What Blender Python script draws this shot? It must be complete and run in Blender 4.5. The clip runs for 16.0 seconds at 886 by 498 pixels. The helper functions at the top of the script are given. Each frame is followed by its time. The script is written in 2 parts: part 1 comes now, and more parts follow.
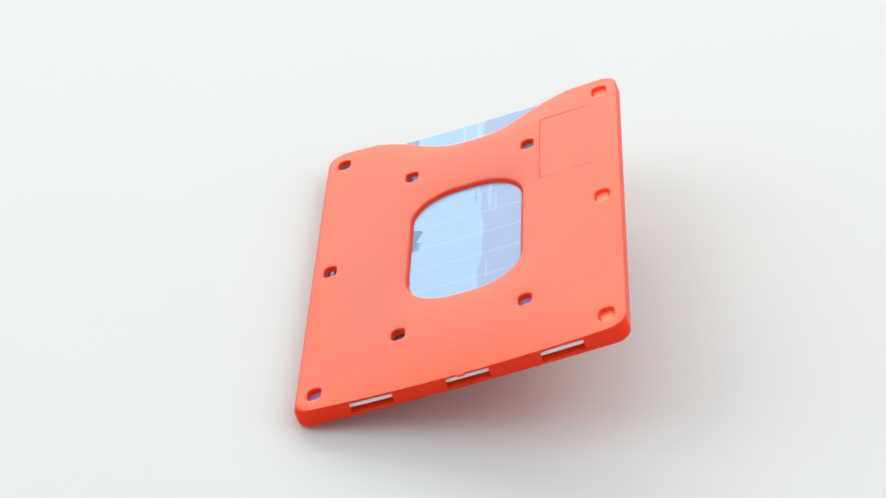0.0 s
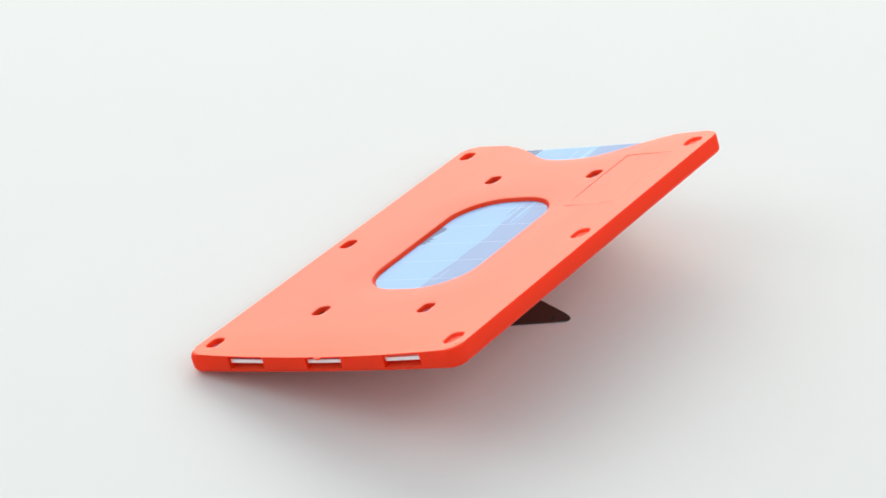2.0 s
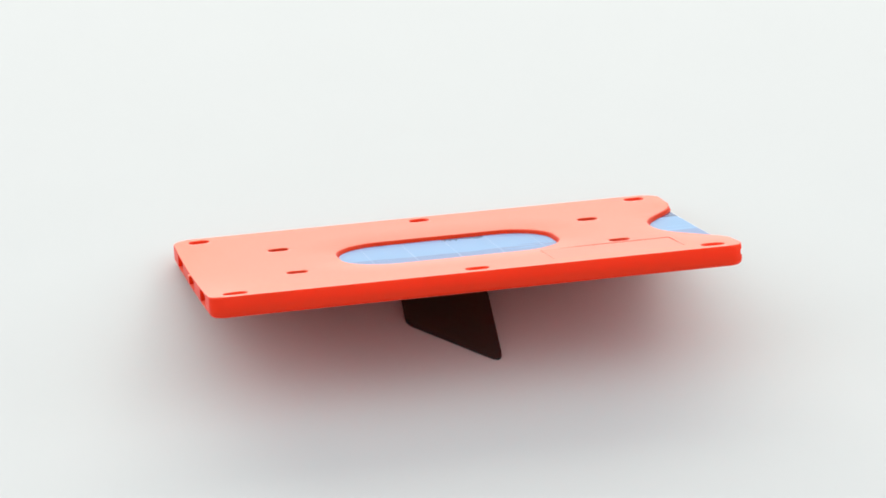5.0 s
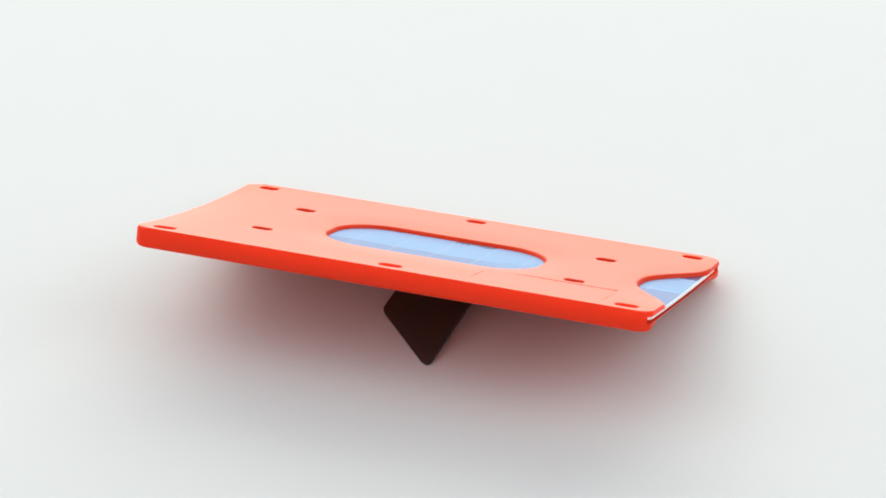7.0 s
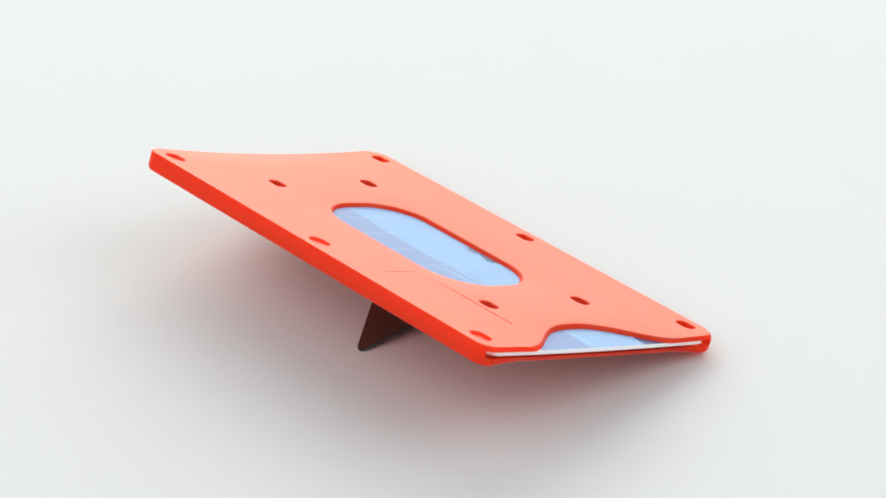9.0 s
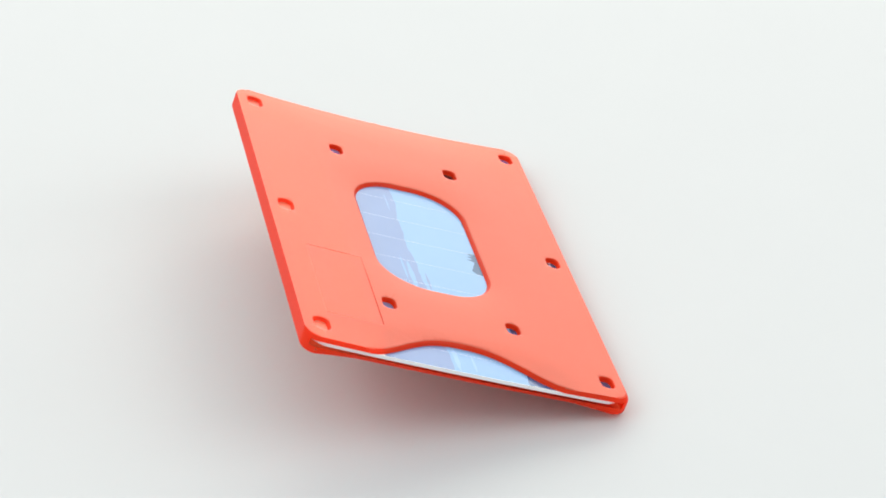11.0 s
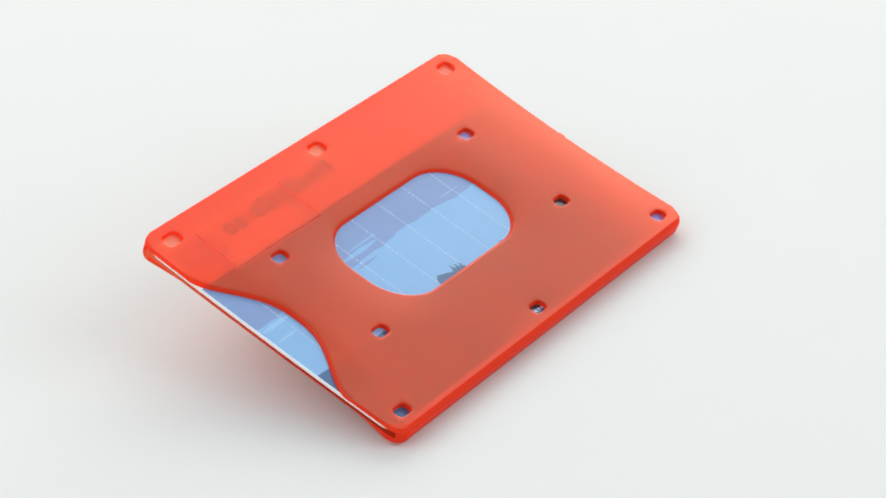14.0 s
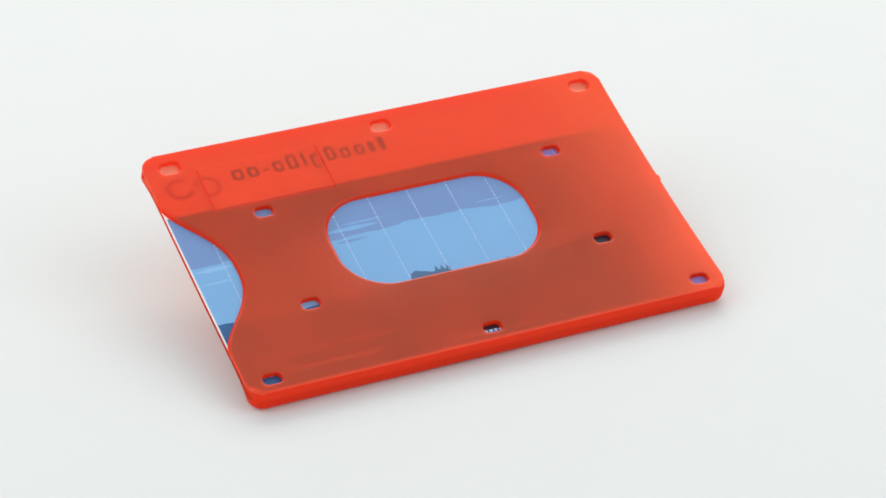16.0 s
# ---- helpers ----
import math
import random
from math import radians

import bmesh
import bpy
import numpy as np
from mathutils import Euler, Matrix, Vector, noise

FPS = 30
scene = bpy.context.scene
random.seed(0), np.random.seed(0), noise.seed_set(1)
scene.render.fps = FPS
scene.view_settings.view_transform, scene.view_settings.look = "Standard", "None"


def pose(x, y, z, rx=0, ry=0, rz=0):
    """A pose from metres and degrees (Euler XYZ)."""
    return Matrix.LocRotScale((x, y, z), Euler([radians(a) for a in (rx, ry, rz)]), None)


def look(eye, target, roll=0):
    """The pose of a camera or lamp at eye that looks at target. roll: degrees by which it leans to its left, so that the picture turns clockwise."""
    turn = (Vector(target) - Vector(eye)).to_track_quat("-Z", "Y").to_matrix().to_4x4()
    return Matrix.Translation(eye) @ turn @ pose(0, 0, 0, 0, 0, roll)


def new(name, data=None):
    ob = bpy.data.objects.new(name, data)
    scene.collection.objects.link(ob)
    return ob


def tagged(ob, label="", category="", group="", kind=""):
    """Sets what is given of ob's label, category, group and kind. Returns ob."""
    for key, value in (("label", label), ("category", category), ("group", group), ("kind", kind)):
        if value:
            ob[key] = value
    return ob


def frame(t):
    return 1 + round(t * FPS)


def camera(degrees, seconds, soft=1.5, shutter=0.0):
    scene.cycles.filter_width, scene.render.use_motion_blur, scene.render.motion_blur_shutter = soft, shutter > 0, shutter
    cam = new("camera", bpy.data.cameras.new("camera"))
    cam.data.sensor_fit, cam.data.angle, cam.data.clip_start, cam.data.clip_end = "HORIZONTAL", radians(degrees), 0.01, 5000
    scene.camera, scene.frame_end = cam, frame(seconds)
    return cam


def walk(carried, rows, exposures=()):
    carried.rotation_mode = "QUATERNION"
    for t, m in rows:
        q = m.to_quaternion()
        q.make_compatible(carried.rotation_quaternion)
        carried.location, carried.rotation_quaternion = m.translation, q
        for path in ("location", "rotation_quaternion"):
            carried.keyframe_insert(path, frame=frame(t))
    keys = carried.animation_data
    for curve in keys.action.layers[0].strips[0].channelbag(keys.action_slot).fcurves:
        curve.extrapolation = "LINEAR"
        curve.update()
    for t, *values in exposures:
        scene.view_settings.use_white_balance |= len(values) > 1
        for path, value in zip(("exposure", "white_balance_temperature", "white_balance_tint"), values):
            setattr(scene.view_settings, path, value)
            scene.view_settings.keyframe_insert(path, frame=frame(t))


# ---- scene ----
cam = camera(17.62, 16.0, soft=1.7)
EYE = (0.0, -0.435, 0.2546)
AIM = (0.0, 0.0, 0.2546 - 0.435 * math.tan(radians(29.404)))
walk(cam, [(0.0, look(EYE, AIM, 0.355)), (16.0, look(EYE, AIM, 0.355))])

# ---- light: a white product tent with a softbox behind and one at each side ----
world = bpy.data.worlds.new("light_tent")
scene.world = world
world.use_nodes = True
world.node_tree.nodes["Background"].inputs["Color"].default_value = (0.915, 0.978, 1.03, 1)
world.node_tree.nodes["Background"].inputs["Strength"].default_value = 0.612


def softbox(eye, target, width, height, power, color):
    data = bpy.data.lights.new("softbox", "AREA")
    data.shape, data.size, data.size_y = "RECTANGLE", width, height
    data.energy, data.color = power, color
    new("softbox", data).matrix_world = look(eye, target)


softbox((-0.06, 1.40, 0.72), (0.0, 0.0, 0.02), 2.27, 1.33, 30.5, (1.0, 0.965, 0.88))
softbox((-0.95, -0.15, 0.75), (0.0, 0.0, 0.0), 1.0, 1.0, 5.2, (0.985, 1.0, 0.985))
softbox((0.95, -0.15, 0.75), (0.0, 0.0, 0.0), 1.0, 1.0, 5.2, (0.985, 1.0, 0.985))

MM = 0.001
TURN_RATE = -15.205        # degrees a second
TILT = 19.25
HOLDER_POSE = pose(0.00374, -0.00028, 0.01283, TILT, 0, -91.68)


# ---- materials ----
def material(name):
    m = bpy.data.materials.new(name)
    m.use_nodes = True
    nt = m.node_tree
    nt.nodes.clear()
    out = nt.nodes.new("ShaderNodeOutputMaterial")
    return m, nt, out


def node(nt, kind, **values):
    n = nt.nodes.new(kind)
    for key, value in values.items():
        n.inputs[key].default_value = value
    return n


def grain(nt, scale, strength, distance=0.0002, detail=4.0):
    """A bump of fine noise in the thing's own space."""
    co = nt.nodes.new("ShaderNodeTexCoord")
    tex = node(nt, "ShaderNodeTexNoise", Scale=scale, Detail=detail)
    nt.links.new(co.outputs["Object"], tex.inputs["Vector"])
    bump = node(nt, "ShaderNodeBump", Strength=strength, Distance=distance)
    nt.links.new(tex.outputs["Fac"], bump.inputs["Height"])
    return tex, bump


def tinted(nt):
    """The plastic's own colour, with slight clouds."""
    mix = nt.nodes.new("ShaderNodeMixRGB")
    mix.inputs[1].default_value = (0.99, 0.084, 0.019, 1)
    mix.inputs[2].default_value = (1.0, 0.104, 0.026, 1)
    cloud = node(nt, "ShaderNodeTexNoise", Scale=70.0, Detail=3.0)
    co = nt.nodes.new("ShaderNodeTexCoord")
    nt.links.new(co.outputs["Object"], cloud.inputs["Vector"])
    nt.links.new(cloud.outputs["Fac"], mix.inputs[0])
    return mix


def blend(nt, fac, a, b):
    m = node(nt, "ShaderNodeMixShader", Fac=fac)
    nt.links.new(a.outputs[0], m.inputs[1])
    nt.links.new(b.outputs[0], m.inputs[2])
    return m


def sheen(nt, least, most=0.60, exponent=5.0):
    """How much of the skin mirrors, by the slant at which it is seen."""
    facing = node(nt, "ShaderNodeLayerWeight", Blend=0.5)
    power = nt.nodes.new("ShaderNodeMath")
    power.operation = "POWER"
    power.inputs[1].default_value = exponent
    nt.links.new(facing.outputs["Facing"], power.inputs[0])
    total = nt.nodes.new("ShaderNodeMath")
    total.operation = "MULTIPLY_ADD"
    total.inputs[1].default_value, total.inputs[2].default_value = most - least, least
    nt.links.new(power.outputs[0], total.inputs[0])
    return total


def frosted_plastic(name, clear, sharp, blur, stain=(1.0, 0.27, 0.12, 1), lift=0.0):
    """The outer skin of frosted orange-red moulded plastic: part scattering, part see-through, a satin finish."""
    m, nt, out = material(name)
    tex, bump = grain(nt, 900, 0.05)
    tint = tinted(nt)
    diffuse = node(nt, "ShaderNodeBsdfDiffuse")
    trans = node(nt, "ShaderNodeBsdfTranslucent")
    see = node(nt, "ShaderNodeBsdfTransparent", Color=stain)
    haze = node(nt, "ShaderNodeBsdfRefraction", Roughness=blur, IOR=1.06, Color=stain)
    gloss = node(nt, "ShaderNodeBsdfGlossy", Roughness=0.34, Color=(1.0, 0.97, 0.94, 1))
    for n in (diffuse, trans):
        nt.links.new(tint.outputs[0], n.inputs["Color"])
    for n in (diffuse, gloss):
        nt.links.new(bump.outputs[0], n.inputs["Normal"])
    body = blend(nt, clear, blend(nt, 0.04, diffuse, trans), blend(nt, sharp, haze, see))
    # uneven contact with the card: the plate is clearer in patches
    patch = node(nt, "ShaderNodeTexNoise", Scale=38.0, Detail=5.0, Roughness=0.6)
    co = nt.nodes.new("ShaderNodeTexCoord")
    nt.links.new(co.outputs["Object"], patch.inputs["Vector"])
    span = nt.nodes.new("ShaderNodeMapRange")
    span.inputs["From Min"].default_value, span.inputs["From Max"].default_value = 0.3, 0.7
    span.inputs["To Min"].default_value, span.inputs["To Max"].default_value = clear - 0.10, clear + 0.10
    nt.links.new(patch.outputs["Fac"], span.inputs["Value"])
    # the plate stands off the card along the slotted end, and is milkier there
    axes = nt.nodes.new("ShaderNodeSeparateXYZ")
    nt.links.new(co.outputs["Object"], axes.inputs[0])
    end = nt.nodes.new("ShaderNodeMapRange")
    end.interpolation_type = "SMOOTHSTEP"
    end.inputs["From Min"].default_value, end.inputs["From Max"].default_value = 0.022, 0.044
    end.inputs["To Min"].default_value, end.inputs["To Max"].default_value = 0.0, lift
    nt.links.new(axes.outputs["X"], end.inputs["Value"])
    less = nt.nodes.new("ShaderNodeMath")
    less.operation, less.use_clamp = "SUBTRACT", True
    nt.links.new(span.outputs["Result"], less.inputs[0])
    nt.links.new(end.outputs["Result"], less.inputs[1])
    nt.links.new(less.outputs[0], body.inputs[0])
    # the matt skin throws light forwards, tinted by the plastic
    matt = node(nt, "ShaderNodeBsdfGlossy", Roughness=0.55, Color=(1.0, 0.195, 0.105, 1))
    bloom = blend(nt, 0.0, body, matt)
    nt.links.new(sheen(nt, 0.0, 0.85, 2.5).outputs[0], bloom.inputs[0])
    skin = blend(nt, 0.0, bloom, gloss)
    nt.links.new(sheen(nt, 0.032).outputs[0], skin.inputs[0])
    nt.links.new(skin.outputs[0], out.inputs["Surface"])
    return m


def rim_plastic(name):
    """Thick moulded edges and walls of the same plastic, which glow with scattered light."""
    m, nt, out = material(name)
    tex, bump = grain(nt, 700, 0.06)
    diffuse = node(nt, "ShaderNodeBsdfDiffuse", Color=(1.0, 0.050, 0.009, 1))
    trans = node(nt, "ShaderNodeBsdfTranslucent", Color=(1.0, 0.085, 0.018, 1))
    through_light = node(nt, "ShaderNodeBsdfTransparent", Color=(1.0, 0.22, 0.09, 1))
    gloss = node(nt, "ShaderNodeBsdfGlossy", Roughness=0.34, Color=(1, 1, 1, 1))
    for n in (diffuse, gloss):
        nt.links.new(bump.outputs[0], n.inputs["Normal"])
    skin = blend(nt, 0.0, blend(nt, 0.20, blend(nt, 0.25, diffuse, trans), through_light), gloss)
    nt.links.new(sheen(nt, 0.015, 0.30).outputs[0], skin.inputs[0])
    nt.links.new(skin.outputs[0], out.inputs["Surface"])
    return m


def inner_plastic(name):
    """The inside of the pocket: light passes on with a little scatter."""
    m, nt, out = material(name)
    tint = tinted(nt)
    trans = node(nt, "ShaderNodeBsdfTranslucent")
    nt.links.new(tint.outputs[0], trans.inputs["Color"])
    see = node(nt, "ShaderNodeBsdfTransparent", Color=(1.0, 0.86, 0.80, 1))
    nt.links.new(blend(nt, 0.93, trans, see).outputs[0], out.inputs["Surface"])
    return m


def plain(name, color, rough, vary=0.05, scale=200.0, bump_strength=0.03, coat=0.0, specular=0.5):
    m, nt, out = material(name)
    p = node(nt, "ShaderNodeBsdfPrincipled", Roughness=rough)
    p.inputs["Specular IOR Level"].default_value = specular
    p.inputs["Coat Weight"].default_value = coat
    p.inputs["Coat Roughness"].default_value = 0.06
    tex, bump = grain(nt, scale, bump_strength)
    mix = nt.nodes.new("ShaderNodeMixRGB")
    mix.inputs[1].default_value = (*[v * (1 - vary) for v in color], 1)
    mix.inputs[2].default_value = (*[min(1, v * (1 + vary)) for v in color], 1)
    nt.links.new(tex.outputs["Fac"], mix.inputs[0])
    nt.links.new(mix.outputs[0], p.inputs["Base Color"])
    nt.links.new(bump.outputs[0], p.inputs["Normal"])
    nt.links.new(p.outputs[0], out.inputs["Surface"])
    return m


PLASTIC = frosted_plastic("frosted_orange_plastic", 0.665, 0.42, 0.36, lift=0.36)
PANEL = frosted_plastic("clear_orange_plastic", 0.63, 0.96, 0.08)
THIN = frosted_plastic("thin_orange_plastic", 0.88, 0.60, 0.30, (1.0, 0.72, 0.62, 1))
INNER = inner_plastic("inner_orange_plastic")
RIM = rim_plastic("thick_orange_plastic")
PAPER = plain("white_paper", (0.625, 0.638, 0.635), 0.8, 0.012, 35.0, 0.02)
CARD_CORE = plain("white_card_plastic", (0.90, 0.90, 0.91), 0.30, 0.02, 300.0)
INK_BLUE = plain("blue_ink", (0.16, 0.265, 0.51), 0.29, 0.08, 120.0, 0.01, 0.0, 0.4)
INK_PALE = plain("pale_blue_ink", (0.185, 0.385, 0.66), 0.29, 0.06, 120.0, 0.01, 0.0, 0.4)
INK_DEEP = plain("deep_blue_ink", (0.02, 0.10, 0.26), 0.25, 0.15, 150.0, 0.01, 0.15)
INK_NIGHT = plain("dark_ink", (0.012, 0.014, 0.03), 0.25, 0.2, 150.0, 0.01, 0.15)
INK_WHITE = plain("white_ink", (0.44, 0.57, 0.78), 0.4, 0.06, 900.0, 0.01)
INK_SHORE = plain("slate_blue_ink", (0.045, 0.12, 0.24), 0.42, 0.2, 400.0, 0.01)
INK_LIGHT = plain("light_blue_ink", (0.25, 0.46, 0.74), 0.29, 0.06, 120.0, 0.01, 0.0, 0.4)
INK_LILAC = plain("lilac_ink", (0.26, 0.20, 0.52), 0.25, 0.1, 150.0, 0.01, 0.15)
INK_PINK = plain("pink_ink", (0.55, 0.06, 0.22), 0.3, 0.06, 300.0, 0.01)
BLACK = plain("black_tab_plastic", (0.026, 0.029, 0.027), 0.12, 0.3, 250.0, 0.01, 0.3, 0.6)


# ---- mesh helpers ----
def mesh_of(bm, name, mat, angle=35):
    bmesh.ops.recalc_face_normals(bm, faces=bm.faces)
    for f in bm.faces:
        f.smooth = True
    for e in bm.edges:
        e.smooth = len(e.link_faces) == 2 and e.calc_face_angle(0) < radians(angle)
    me = bpy.data.meshes.new(name)
    bm.to_mesh(me)
    bm.free()
    me.materials.append(mat)
    return me


def part(name, bm, mat, parent, label="", angle=35):
    ob = new(name, mesh_of(bm, name, mat, angle))
    ob.parent = parent
    if name in ("body", "label_panel"):
        even = ob.modifiers.new("even_normals", "WEIGHTED_NORMAL")
        even.keep_sharp, even.weight = True, 80
    return tagged(ob, label)


def rounded_rect(x0, y0, x1, y1, r, n=8, stops=()):
    """An outline, anticlockwise; stops are further places along the x0 side."""
    pts = []
    for cx, cy, a0 in ((x1 - r, y1 - r, 0), (x0 + r, y1 - r, 90), (x0 + r, y0 + r, 180), (x1 - r, y0 + r, 270)):
        for i in range(n + 1):
            a = radians(a0 + 90 * i / n)
            pts.append((cx + r * math.cos(a), cy + r * math.sin(a)))
        if a0 == 90:
            pts += [(x0, y) for y in sorted(stops, reverse=True)]
    return pts


def prism(outline, z0, z1, bevel_top=0.0, bevel_bottom=0.0, segments=3):
    """A solid from an outline in millimetres, between two heights, with rounded rims."""
    bm = bmesh.new()
    lo = [bm.verts.new((x * MM, y * MM, z0 * MM)) for x, y in outline]
    hi = [bm.verts.new((x * MM, y * MM, z1 * MM)) for x, y in outline]
    n = len(outline)
    top = bm.faces.new(hi)
    bottom = bm.faces.new(lo[::-1])
    for i in range(n):
        bm.faces.new((lo[i], lo[(i + 1) % n], hi[(i + 1) % n], hi[i]))
    if bevel_top:
        bmesh.ops.bevel(bm, geom=list(top.edges), offset=bevel_top * MM, segments=segments, profile=0.5, affect="EDGES")
    if bevel_bottom:
        edges = [e for e in bm.edges if all(abs(v.co.z - z0 * MM) < 1e-7 for v in e.verts)]
        bmesh.ops.bevel(bm, geom=edges, offset=bevel_bottom * MM, segments=segments, profile=0.5, affect="EDGES")
    bmesh.ops.recalc_face_normals(bm, faces=bm.faces)
    return bm


def lofted(outline, levels):
    """A cutter whose outline swells by so many millimetres at each height (z, swell), upwards."""
    n, rings = len(outline), []
    bm = bmesh.new()
    area = sum(outline[i - 1][0] * outline[i][1] - outline[i][0] * outline[i - 1][1] for i in range(n))
    sign = 1 if area > 0 else -1
    for z, d in levels:
        ring_verts = []
        for i in range(n):
            a, b = outline[i - 1], outline[(i + 1) % n]
            tx, ty = b[0] - a[0], b[1] - a[1]
            l = math.hypot(tx, ty) or 1
            ring_verts.append(bm.verts.new(((outline[i][0] + sign * d * ty / l) * MM, (outline[i][1] - sign * d * tx / l) * MM, z * MM)))
        rings.append(ring_verts)
    for lo, hi in zip(rings, rings[1:]):
        for i in range(n):
            bm.faces.new((lo[i - 1], lo[i], hi[i], hi[i - 1]))
    bm.faces.new(rings[0][::-1])
    bm.faces.new(rings[-1])
    bmesh.ops.recalc_face_normals(bm, faces=bm.faces)
    return bm


ROUND_RIM = ((-0.28, 0.0), (-0.13, 0.04), (-0.04, 0.13), (0.0, 0.26), (0.3, 0.9))


DIMPLE = ((-0.72, -0.6), (-0.60, -0.2), (-0.40, -0.02), (-0.15, 0.08), (-0.04, 0.20), (0.0, 0.35), (0.3, 0.9))
WIDE_RIM = ((-1.7, -0.4), (-0.95, -0.14), (-0.62, -0.02), (-0.38, 0.07), (-0.18, 0.19), (-0.06, 0.35), (0.0, 0.55), (0.3, 1.6))


def box(x0, y0, z0, x1, y1, z1):
    return prism([(x0, y0), (x1, y0), (x1, y1), (x0, y1)], z0, z1)


def carved(bm, cutters):
    """bm less the cutters, as a new bmesh."""
    me = bpy.data.meshes.new("blank")
    bm.to_mesh(me)
    bm.free()
    ob = new("blank", me)
    tools = []
    for c in cutters:
        cm = bpy.data.meshes.new("cutter")
        c.to_mesh(cm)
        c.free()
        tool = new("cutter", cm)
        mod = ob.modifiers.new("cut", "BOOLEAN")
        mod.operation, mod.solver, mod.object = "DIFFERENCE", "EXACT", tool
        tools.append(tool)
    bpy.context.view_layer.update()
    dg = bpy.context.evaluated_depsgraph_get()
    done = bpy.data.meshes.new_from_object(ob.evaluated_get(dg))
    res = bmesh.new()
    res.from_mesh(done)
    for o in (*tools, ob):
        old = o.data
        bpy.data.objects.remove(o)
        bpy.data.meshes.remove(old)
    bpy.data.meshes.remove(done)
    return res


def sag(x, y):
    """How far the thin shell dips (mm) at a place on it: most along the slotted end."""
    across = max(0.0, 1 - (y / 28.3) ** 2)
    return -across * (0.45 + 0.1 * max(0.0, (x - 22) / 22.4) ** 2 + 0.48 * max(0.0, (x - 34) / 10.4) ** 2)


def bend(bm, depth=3.6):
    for v in bm.verts:
        w = max(0.0, min(1.0, 1 + v.co.z / (depth * MM)))
        v.co.z += sag(v.co.x / MM, v.co.y / MM) * MM * (0.35 + 0.65 * w)


def dip(x, y):
    """How far the front plate thins (mm) towards the window and the thumb notch."""
    d = math.hypot(max(0.0, abs(x + 0.15) - 10.2), max(0.0, abs(y) - 1.9)) - 8.4
    n = math.hypot(x + 45, y / 1.9) - 8.0
    return -0.38 * max(0.0, 1 - max(0.0, d) / 9) ** 2 - 0.22 * max(0.0, 1 - max(0.0, n) / 4) ** 2


def thin_out(bm):
    for v in bm.verts:
        z = v.co.z / MM
        if z > -0.97:
            v.co.z += MM * dip(v.co.x / MM, v.co.y / MM) * (0.2 + 0.8 * min(1.0, (z + 0.95) / 0.7))


def split_off(bm, inside):
    """Moves the faces that are inside into a bmesh of their own."""
    away = bm.copy()
    for b, keep in ((bm, False), (away, True)):
        bmesh.ops.delete(b, geom=[f for f in b.faces if inside(f.calc_center_median() / MM) != keep], context="FACES")
    return away


def sliced(bm, xs, ys):
    """Cuts the faces along lines so that the sheet can bend."""
    bmesh.ops.triangulate(bm, faces=bm.faces)
    for x in xs:
        bmesh.ops.bisect_plane(bm, geom=[*bm.verts, *bm.edges, *bm.faces], dist=1e-7, plane_co=(x * MM, 0, 0), plane_no=(1, 0, 0))
    for y in ys:
        bmesh.ops.bisect_plane(bm, geom=[*bm.verts, *bm.edges, *bm.faces], dist=1e-7, plane_co=(0, y * MM, 0), plane_no=(0, 1, 0))


# ---- ground ----
def studio_sweep():
    """White paper: a flat sheet that curves up far behind into a backdrop."""
    bm = bmesh.new()
    profile = [(-1.6, 0.0), (-0.8, 0.0), (0.0, 0.0), (0.8, 0.0), (1.2, 0.0)]
    profile += [(1.2 + 0.5 * math.sin(radians(a)), 0.5 - 0.5 * math.cos(radians(a))) for a in range(10, 91, 10)]
    profile.append((1.7, 1.6))
    rows = [[bm.verts.new((x, y, z)) for x in (-2.0, -1.0, 0.0, 1.0, 2.0)] for y, z in profile]
    for a, b in zip(rows, rows[1:]):
        for i in range(4):
            bm.faces.new((a[i], a[i + 1], b[i + 1], b[i]))
    ob = new("ground", mesh_of(bm, "ground", PAPER))
    return tagged(ob, "seamless white paper sweep, smooth and matte, under the holder", "backdrop", kind="structure")


# ---- the card holder ----
XN, XS, YW, THICK = -45.0, 44.7, 28.3, 3.6
HOLES = [(-40.3, 25.0), (0.0, 25.0), (40.2, 25.0), (-40.3, -25.0), (0.0, -25.0), (40.2, -25.0),
         (-27.9, 11.1), (-27.9, -11.1), (27.9, 11.1), (27.9, -11.1)]


def notch_outline():
    pts = []
    for i in range(-24, 25):
        y = 18.0 * i / 24
        s = 0.5 - 0.5 * math.cos(math.pi * abs(i / 24) ** 1.25)
        pts.append((-36.9 - 8.1 * s, y))
    return [(XN - 3, -18.0)] + pts + [(XN - 3, 18.0)]


def line_pocket(bm):
    """Gives the level faces that look into the pocket the inner finish, and the upright ones that of thick edges."""
    bm.normal_update()
    for f in bm.faces:
        z = f.calc_center_median().z / MM
        if -2.7 < z < -0.8 and abs(f.normal.z) > 0.85:
            f.material_index = 1
        elif abs(f.normal.z) < (0.9 if dip(*(f.calc_center_median() / MM).xy) < -0.15 else 0.75):
            f.material_index = 2
        elif -0.8 < z < -0.42 and f.normal.z > 0.9:
            f.material_index = 3


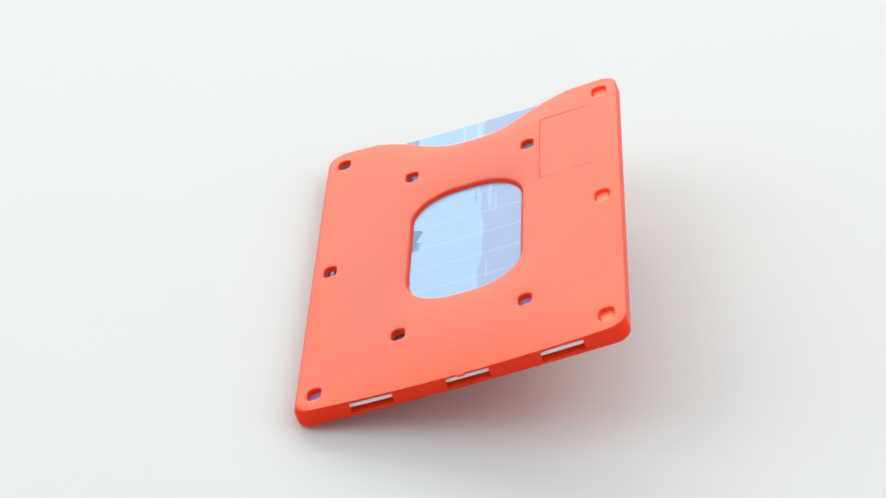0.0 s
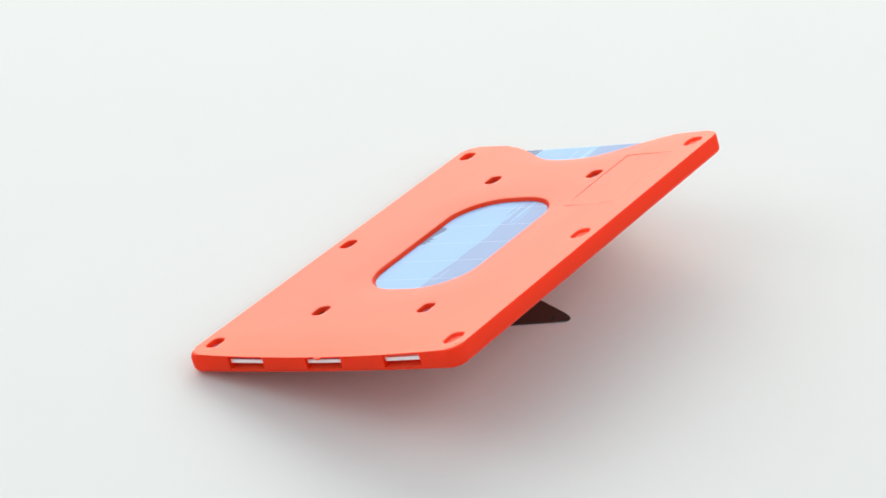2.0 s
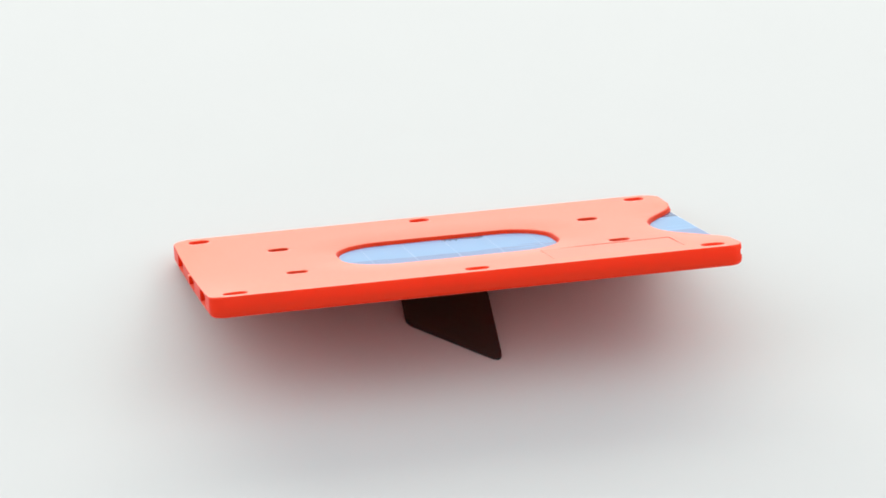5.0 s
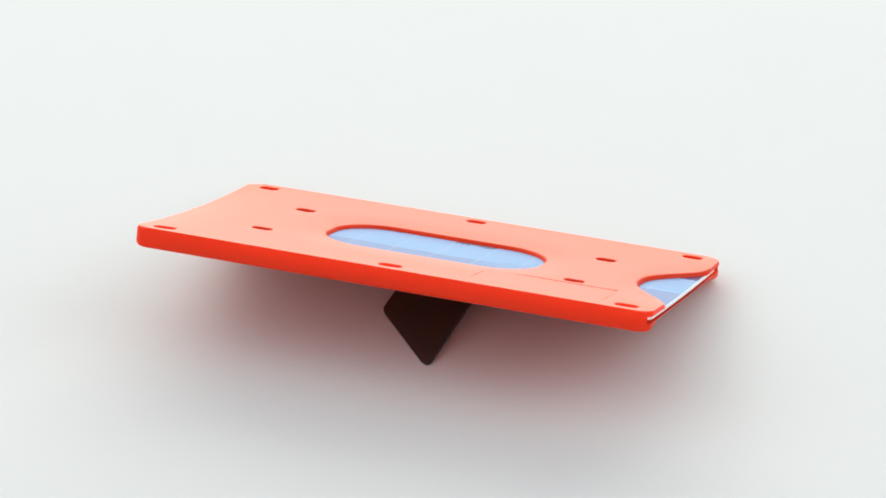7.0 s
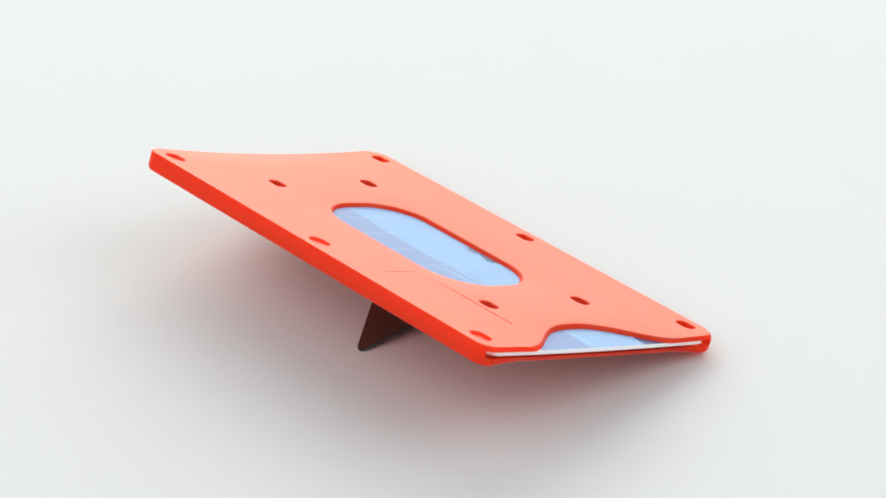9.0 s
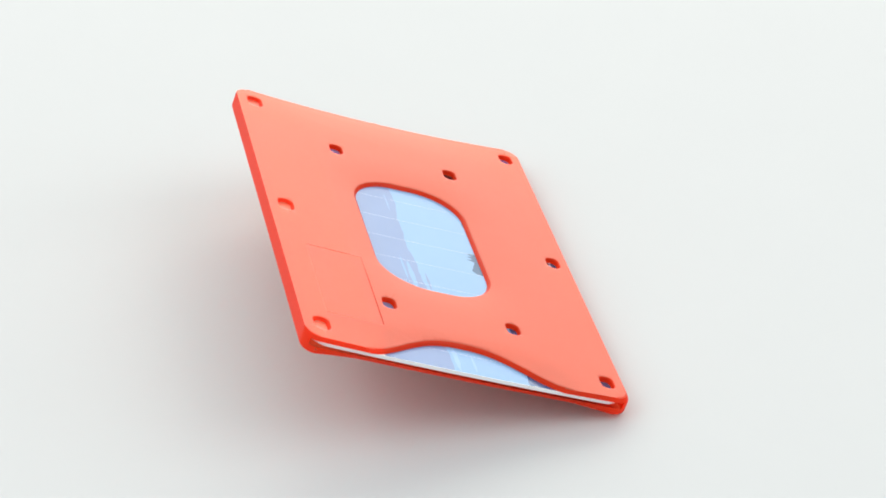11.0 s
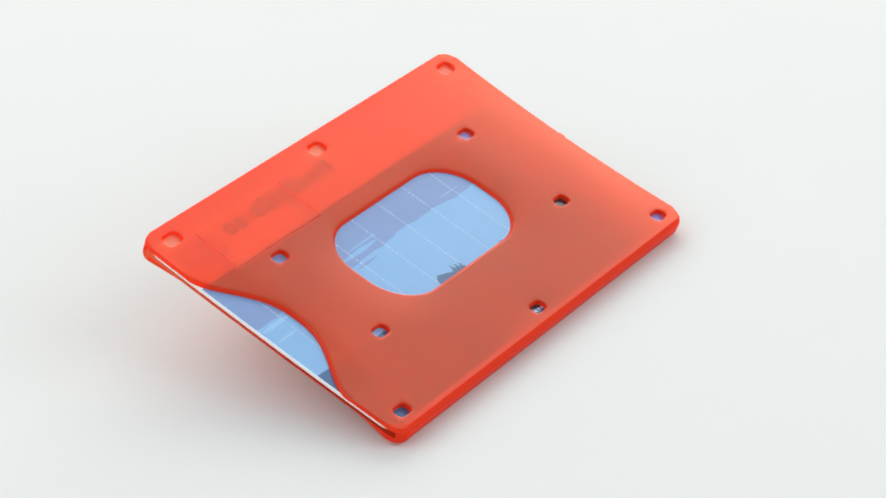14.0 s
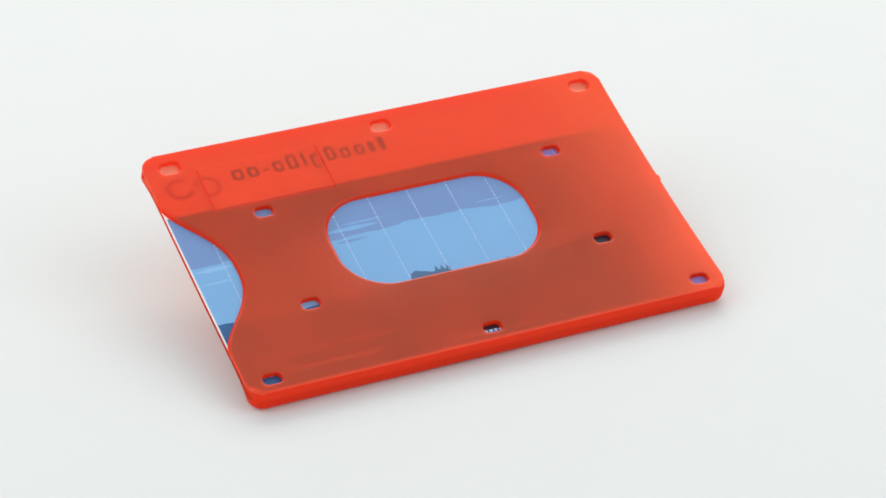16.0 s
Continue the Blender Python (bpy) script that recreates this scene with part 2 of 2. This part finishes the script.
def card_holder():
    holder = new("card_holder")
    slab = prism(rounded_rect(XN, -YW, XS, YW, 2.6, 8, range(-25, 26, 2)), -THICK, 0, 0.35, 0.9)
    # the low side is rounded off more towards the front
    for z in (-0.7, -1.1, -1.8):
        bmesh.ops.bisect_plane(slab, geom=[*slab.verts, *slab.edges, *slab.faces], dist=1e-7, plane_co=(0, 0, z * MM), plane_no=(0, 0, 1))
    for v in slab.verts:
        low = max(0.0, min(1.0, -v.co.y / MM / 3 - 8.0))
        v.co.y += MM * low * (0.74 * max(0.0, 1 + v.co.z / (1.1 * MM)) ** 1.4 - 0.3)
        # the back lip of the open end is cut back
        v.co.x += 1.2 * MM * max(0.0, min(1.0, -v.co.x / MM - 42)) * max(0.0, min(1.0, (-2.0 - v.co.z / MM) / 1.4)) * max(0.0, min(1.0, (26 - abs(v.co.y) / MM) / 7))
    cuts = [box(XN - 2, -27.3, -2.05, 44.05, 27.3, -0.95),
            lofted(rounded_rect(-19.1, -10.4, 18.75, 10.05, 8.5, 14), WIDE_RIM),
            lofted(notch_outline(), WIDE_RIM),
            box(-36.07, 13.48, -1.9, -13.33, 13.57, 2.0),
            box(-36.05, 13.48, -1.9, -35.95, 23.4, 2.0), box(-13.45, 13.48, -1.9, -13.35, 23.4, 2.0)]
    for x, y in HOLES:
        # those along the raised side are dimples that end in a thin clear skin
        if y > 20:
            cuts.append(lofted(rounded_rect(x - 1.85, y - 1.25, x + 1.85, y + 1.25, 1.1, 6), DIMPLE))
        else:
            cuts.append(lofted(rounded_rect(x - 1.7, y - 1.15, x + 1.7, y + 1.15, 0.95, 5), ((-1.7, -0.14),) + ROUND_RIM))
    for y in (-15.4, 1.0, 17.1):
        cuts.append(box(42.4, y - 3.7, -2.75, 47.0, y + 3.7, -0.26))
    bm = carved(slab, cuts)
    sliced(bm, range(-42, 44, 2), (*range(-25, 22, 2), 23.4, 25))
    line_pocket(bm)
    tongue = split_off(bm, lambda p: -36 < p.x < -13.4 and 13.525 < p.y < 23.4 and p.z > -0.97)
    thin_out(bm)
    bend(bm)
    body = part("body", bm, PLASTIC, holder)
    # the thin tongue over the print hinges along the raised side and lies a little low at its free edge
    for v in tongue.verts:
        v.co.z -= 0.007 * (23.4 * MM - v.co.y)
    bend(tongue)
    panel = part("label_panel", tongue, PANEL, holder, "clearer thin rectangular tongue cut into the front")
    for ob in (body, panel):
        for m in (INNER, RIM, THIN):
            ob.data.materials.append(m)
    bm = prism(rounded_rect(44.3, -0.6, 45.15, 0.9, 0.35, 4), -0.45, -0.04, 0.15, 0.15, 2)
    bend(bm)
    part("gate_nub", bm, PLASTIC, holder, "small moulding nub on the slotted end")
    return tagged(holder, "translucent orange-red plastic card holder with oval window, tilted", "card holder")


# ---- the card in it ----
def flat_print(outline, height):
    bm = prism(outline, -1.08, -1.08 + height)
    sliced(bm, (*range(-42, 33, 4), 34, 36, 38, 40, 42), range(-25, 26, 5))
    return bm


def transit_card():
    card = new("plastic_card")

    def add(name, outline, height, mat, label=""):
        bm = flat_print(outline, height)
        bend(bm)
        return part(name, bm, mat, core if name.endswith("_bar") else card, label)

    bm = prism(rounded_rect(-44.6, -27.0, 43.98, 27.0, 3.0, 8), -1.78, -1.08, 0.05, 0.05, 1)
    sliced(bm, (*range(-42, 33, 4), 34, 36, 38, 40, 42), range(-25, 26, 5))
    bend(bm)
    core = part("card_body", bm, CARD_CORE, card, "white plastic card core")
    return add, tagged(card, "blue and white printed plastic travel card held inside the orange holder", "card")


def support_tab():
    """The black tab that props the raised side: parallel sides, a slanted foot with rounded corners."""
    bm = bmesh.new()
    foot = [Vector((24.7, 4.65, 0)), Vector((8.15, -8.6, 0))]
    run = Vector((-0.985, 0.110, 0.132))
    back = [foot[1] + run * 20.5, foot[0] + run * 33.0]
    corners = [back[1], foot[0], foot[1], back[0]]
    outline = []
    for i, c in enumerate(corners):
        r = 3.2 if i == 1 else 1.5 if i == 2 else 0.4
        a = (corners[i - 1] - c).normalized()
        b = (corners[(i + 1) % 4] - c).normalized()
        for k in range(7):
            s = k / 6
            outline.append(c + a * r * (1 - s) ** 2 + b * r * s ** 2)
    n = (corners[0] - corners[1]).cross(corners[2] - corners[1]).normalized()
    n = n if n.z > 0 else -n
    lo = [bm.verts.new((p + Vector((0, 0, 0.02))) * MM) for p in outline]
    hi = [bm.verts.new((p + Vector((0, 0, 0.02)) + n * 0.3) * MM) for p in outline]
    top = bm.faces.new(hi)
    bm.faces.new(lo[::-1])
    for i in range(len(lo)):
        bm.faces.new((lo[i - 1], lo[i], hi[i], hi[i - 1]))
    bmesh.ops.bevel(bm, geom=list(top.edges), offset=0.08 * MM, segments=2, affect="EDGES")
    ob = new("support_tab", mesh_of(bm, "support_tab", BLACK))
    return tagged(ob, "black plastic support tab with rounded foot propping the orange holder", "support")


studio_sweep()
holder = card_holder()
add_print, card = transit_card()
tab = support_tab()


# ---- the printed face: sky and water in blues, a shoreline, fine rules, a white heading ----

def wavy(y, amp, seed, x0=-44.5, x1=42.8, n=70):
    rng = random.Random(seed)
    ph = [rng.uniform(0, 6.3) for _ in range(3)]
    pts = []
    for i in range(n + 1):
        x = x0 + (x1 - x0) * i / n
        pts.append((x, y + amp * (math.sin(x * 0.19 + ph[0]) + 0.5 * math.sin(x * 0.6 + ph[1]) + 0.3 * math.sin(x * 1.7 + ph[2]))))
    return pts


def streak(x0, x1, y, h, slope=0.0, seed=0):
    """A thin brush-like streak with pointed ends."""
    rng = random.Random(seed)
    up, down = [], []
    for i in range(13):
        s = i / 12
        w = h * (math.sin(math.pi * s) ** 0.6) * rng.uniform(0.7, 1.1) + 0.02
        x, c = x0 + (x1 - x0) * s, y + slope * (x1 - x0) * s
        up.append((x, c + w / 2))
        down.append((x, c - w / 2))
    return down + up[::-1]


def shore_shape(seed):
    """A low dark wooded point at the water's edge."""
    rng = random.Random(seed)
    pts = []
    for i in range(23):
        s = i / 22
        rise = 2.2 * min(1.0, s * 7) ** 0.5 * max(0.35, 1 - 1.1 * s) + (1.0 * (i % 3 == 0) + 0.2 if s > 0.6 else 0.0)
        pts.append((-8.6 + 7.6 * s, -10.3 + rise + rng.uniform(-0.12, 0.12)))
    return [(-1.0, -11.5), (-8.4, -11.5)][::-1] + pts[::-1]


def printed_face():
    water = wavy(2.5, 0.35, 3)
    shore = wavy(-10.9, 0.35, 5)
    add_print("sky_print", water + [(42.8, 14.5), (-44.5, 14.5)], 0.010, INK_BLUE, "medium blue printed band")
    add_print("water_print", shore + water[::-1], 0.010, INK_PALE, "pale blue printed band")
    add_print("shore_print", [(-44.5, -24.4), (-42.2, -26.6), (40.6, -26.6), (42.8, -24.4)] + shore[::-1], 0.010, INK_DEEP, "dark blue printed lower band")
    add_print("dark_print", streak(-14, 34, -23.2, 5.0, 0.0, 4), 0.016, INK_NIGHT, "near-black printed ground")
    add_print("dark_print", streak(18, 36, -11.0, 4.0, 0.0, 6), 0.016, INK_NIGHT, "near-black printed ground")
    add_print("lilac_print", rounded_rect(33.5, -26.4, 43.8, 13.2, 2.6, 5), 0.020, INK_LILAC, "lilac printed end strip")
    add_print("lilac_print", streak(22, 40, 11.6, 4.0, 0.0, 9), 0.016, INK_LILAC, "lilac printed streak")
    add_print("headland_print", shore_shape(2), 0.022, INK_SHORE, "dark wooded headland print")
    for i, (x0, x1, h) in enumerate(((2.5, 7.5, 0.7), (8.5, 11.5, 1.3), (11.0, 16.0, 0.8))):
        add_print("treeline_print", streak(x0, x1, -10.65, h, 0.0, 60 + i), 0.022, INK_SHORE, "low dark treeline print")
    for i, (x0, x1, y, h) in enumerate(((-19, -9, 3.9, 0.9), (-18, -12, 1.2, 0.5), (-16, -7.5, 5.0, 0.35), (-1.5, 4.5, 3.4, 0.6), (-20, -14.5, -0.6, 0.6))):
        add_print("cloud_streak", streak(x0, x1, y, h, 0.01, 20 + i), 0.018, INK_PALE if i % 2 == 0 else INK_BLUE)
    for i, (x0, x1, y, h) in enumerate(((-44.2, -37.0, 1.4, 1.0), (-44.0, -38.5, -1.6, 0.5), (9.5, 15.5, 3.7, 0.14))):
        add_print("glint_streak", streak(x0, x1, y, h, 0.01, 40 + i), 0.021, INK_LIGHT)


def card_rule(x, y0, y1, w, z, mat, name, label=""):
    return add_print(name, [(x - w, y0), (x + w, y0), (x + w, y1), (x - w, y1)], z, mat, label)


def dashed_rules():
    """Fine upright lines that thin out again and again along their length."""
    rng = random.Random(8)
    for i in range(10):
        x, y, z = -38.7 + 7.5 * i, 13.0, -1.055
        bm = bmesh.new()
        last = None
        while y > -9.6:
            for w, d in ((rng.uniform(0.05, 0.085), rng.uniform(0.3, 0.7)), (0.01, rng.uniform(0.15, 0.35))):
                for yy in (y, y - d):
                    h = (z + (0.35 + 0.65 * (1 + z / 3.6)) * sag(x, yy)) * MM
                    pair = [bm.verts.new(((x + k * w) * MM, yy * MM, h)) for k in (-1, 1)]
                    if last:
                        bm.faces.new((last[0], last[1], pair[1], pair[0]))
                    last = pair
                y -= d + 0.03
        part("dashed_rule", bm, INK_WHITE, card, "fine white dashed printed line")


def ring(cx, cy, r, w, gap0, gap1):
    a = [radians(gap1 + (360 - gap1 + gap0) * i / 24) for i in range(25)]
    return [(cx + r * math.cos(t), cy + r * math.sin(t)) for t in a] + [(cx + (r - w) * math.cos(t), cy + (r - w) * math.sin(t)) for t in a[::-1]]


def frame_bar(x0, y0, x1, y1, w):
    """A bar with a hollow middle."""
    outer = rounded_rect(x0, y0, x1, y1, 0.6, 3)
    inner = rounded_rect(x0 + w, y0 + w, x1 - w, y1 - w, 0.2, 3)
    outer.append((x1, y1 - 0.75))
    inner.append((x1 - w, y1 - 0.75 - 0.1))
    return outer + inner[::-1]


def heading():
    """The mark and the heading, as plain bars of their size and colour."""
    add_print("mark_ring", ring(-39.9, 20.5, 2.5, 0.8, -20, 50), 0.02, INK_PINK, "pink printed ring")
    add_print("mark_ring", ring(-35.0, 19.9, 2.5, 0.8, 160, 230), 0.02, INK_PINK, "pink printed ring")
    base, x = 20.0, -29.9
    for width, low, high in ((2.1, 0, 2.5), (2.0, 0, 2.4), (1.1, 0.9, 1.4), (1.9, 0, 2.5), (2.0, 0, 3.4), (0.7, 0, 3.4), (2.1, -0.9, 2.5),
                             (1.9, 0, 3.4), (1.9, 0, 2.5), (1.9, 0, 2.5), (1.2, 0, 2.5), (1.2, 0, 3.2)):
        if width > 1.5 and high - low > 2:
            shape = frame_bar(x, base + low, x + width, base + high, 0.58)
        else:
            shape = rounded_rect(x, base + low, x + min(width, 1.1), base + high, 0.2, 3)
        add_print("heading_bar", shape, 0.02, INK_NIGHT)
        x += width + 0.86
    rng = random.Random(5)
    for y, h, x0, x1 in ((-23.9, 0.9, -41.5, -20.0), (-25.3, 0.6, -6.0, 10.0), (-20.5, 0.7, -41.0, -12.0)):
        x = x0
        while x < x1:
            w = rng.uniform(0.5, 0.95)
            add_print("small_bar", rounded_rect(x, y, x + w, y + h * rng.uniform(0.8, 1.0), 0.12, 2), 0.026, INK_WHITE)
            x += w + (0.3 if rng.random() < 0.8 else 1.1)


printed_face()
dashed_rules()
heading()


def motions():
    for thing, base in ((holder, HOLDER_POSE), (card, HOLDER_POSE), (tab, Matrix.Identity(4))):
        walk(thing, [(i * 0.25, pose(0, 0, 0, 0, 0, TURN_RATE * i * 0.25) @ base) for i in range(65)])


motions()
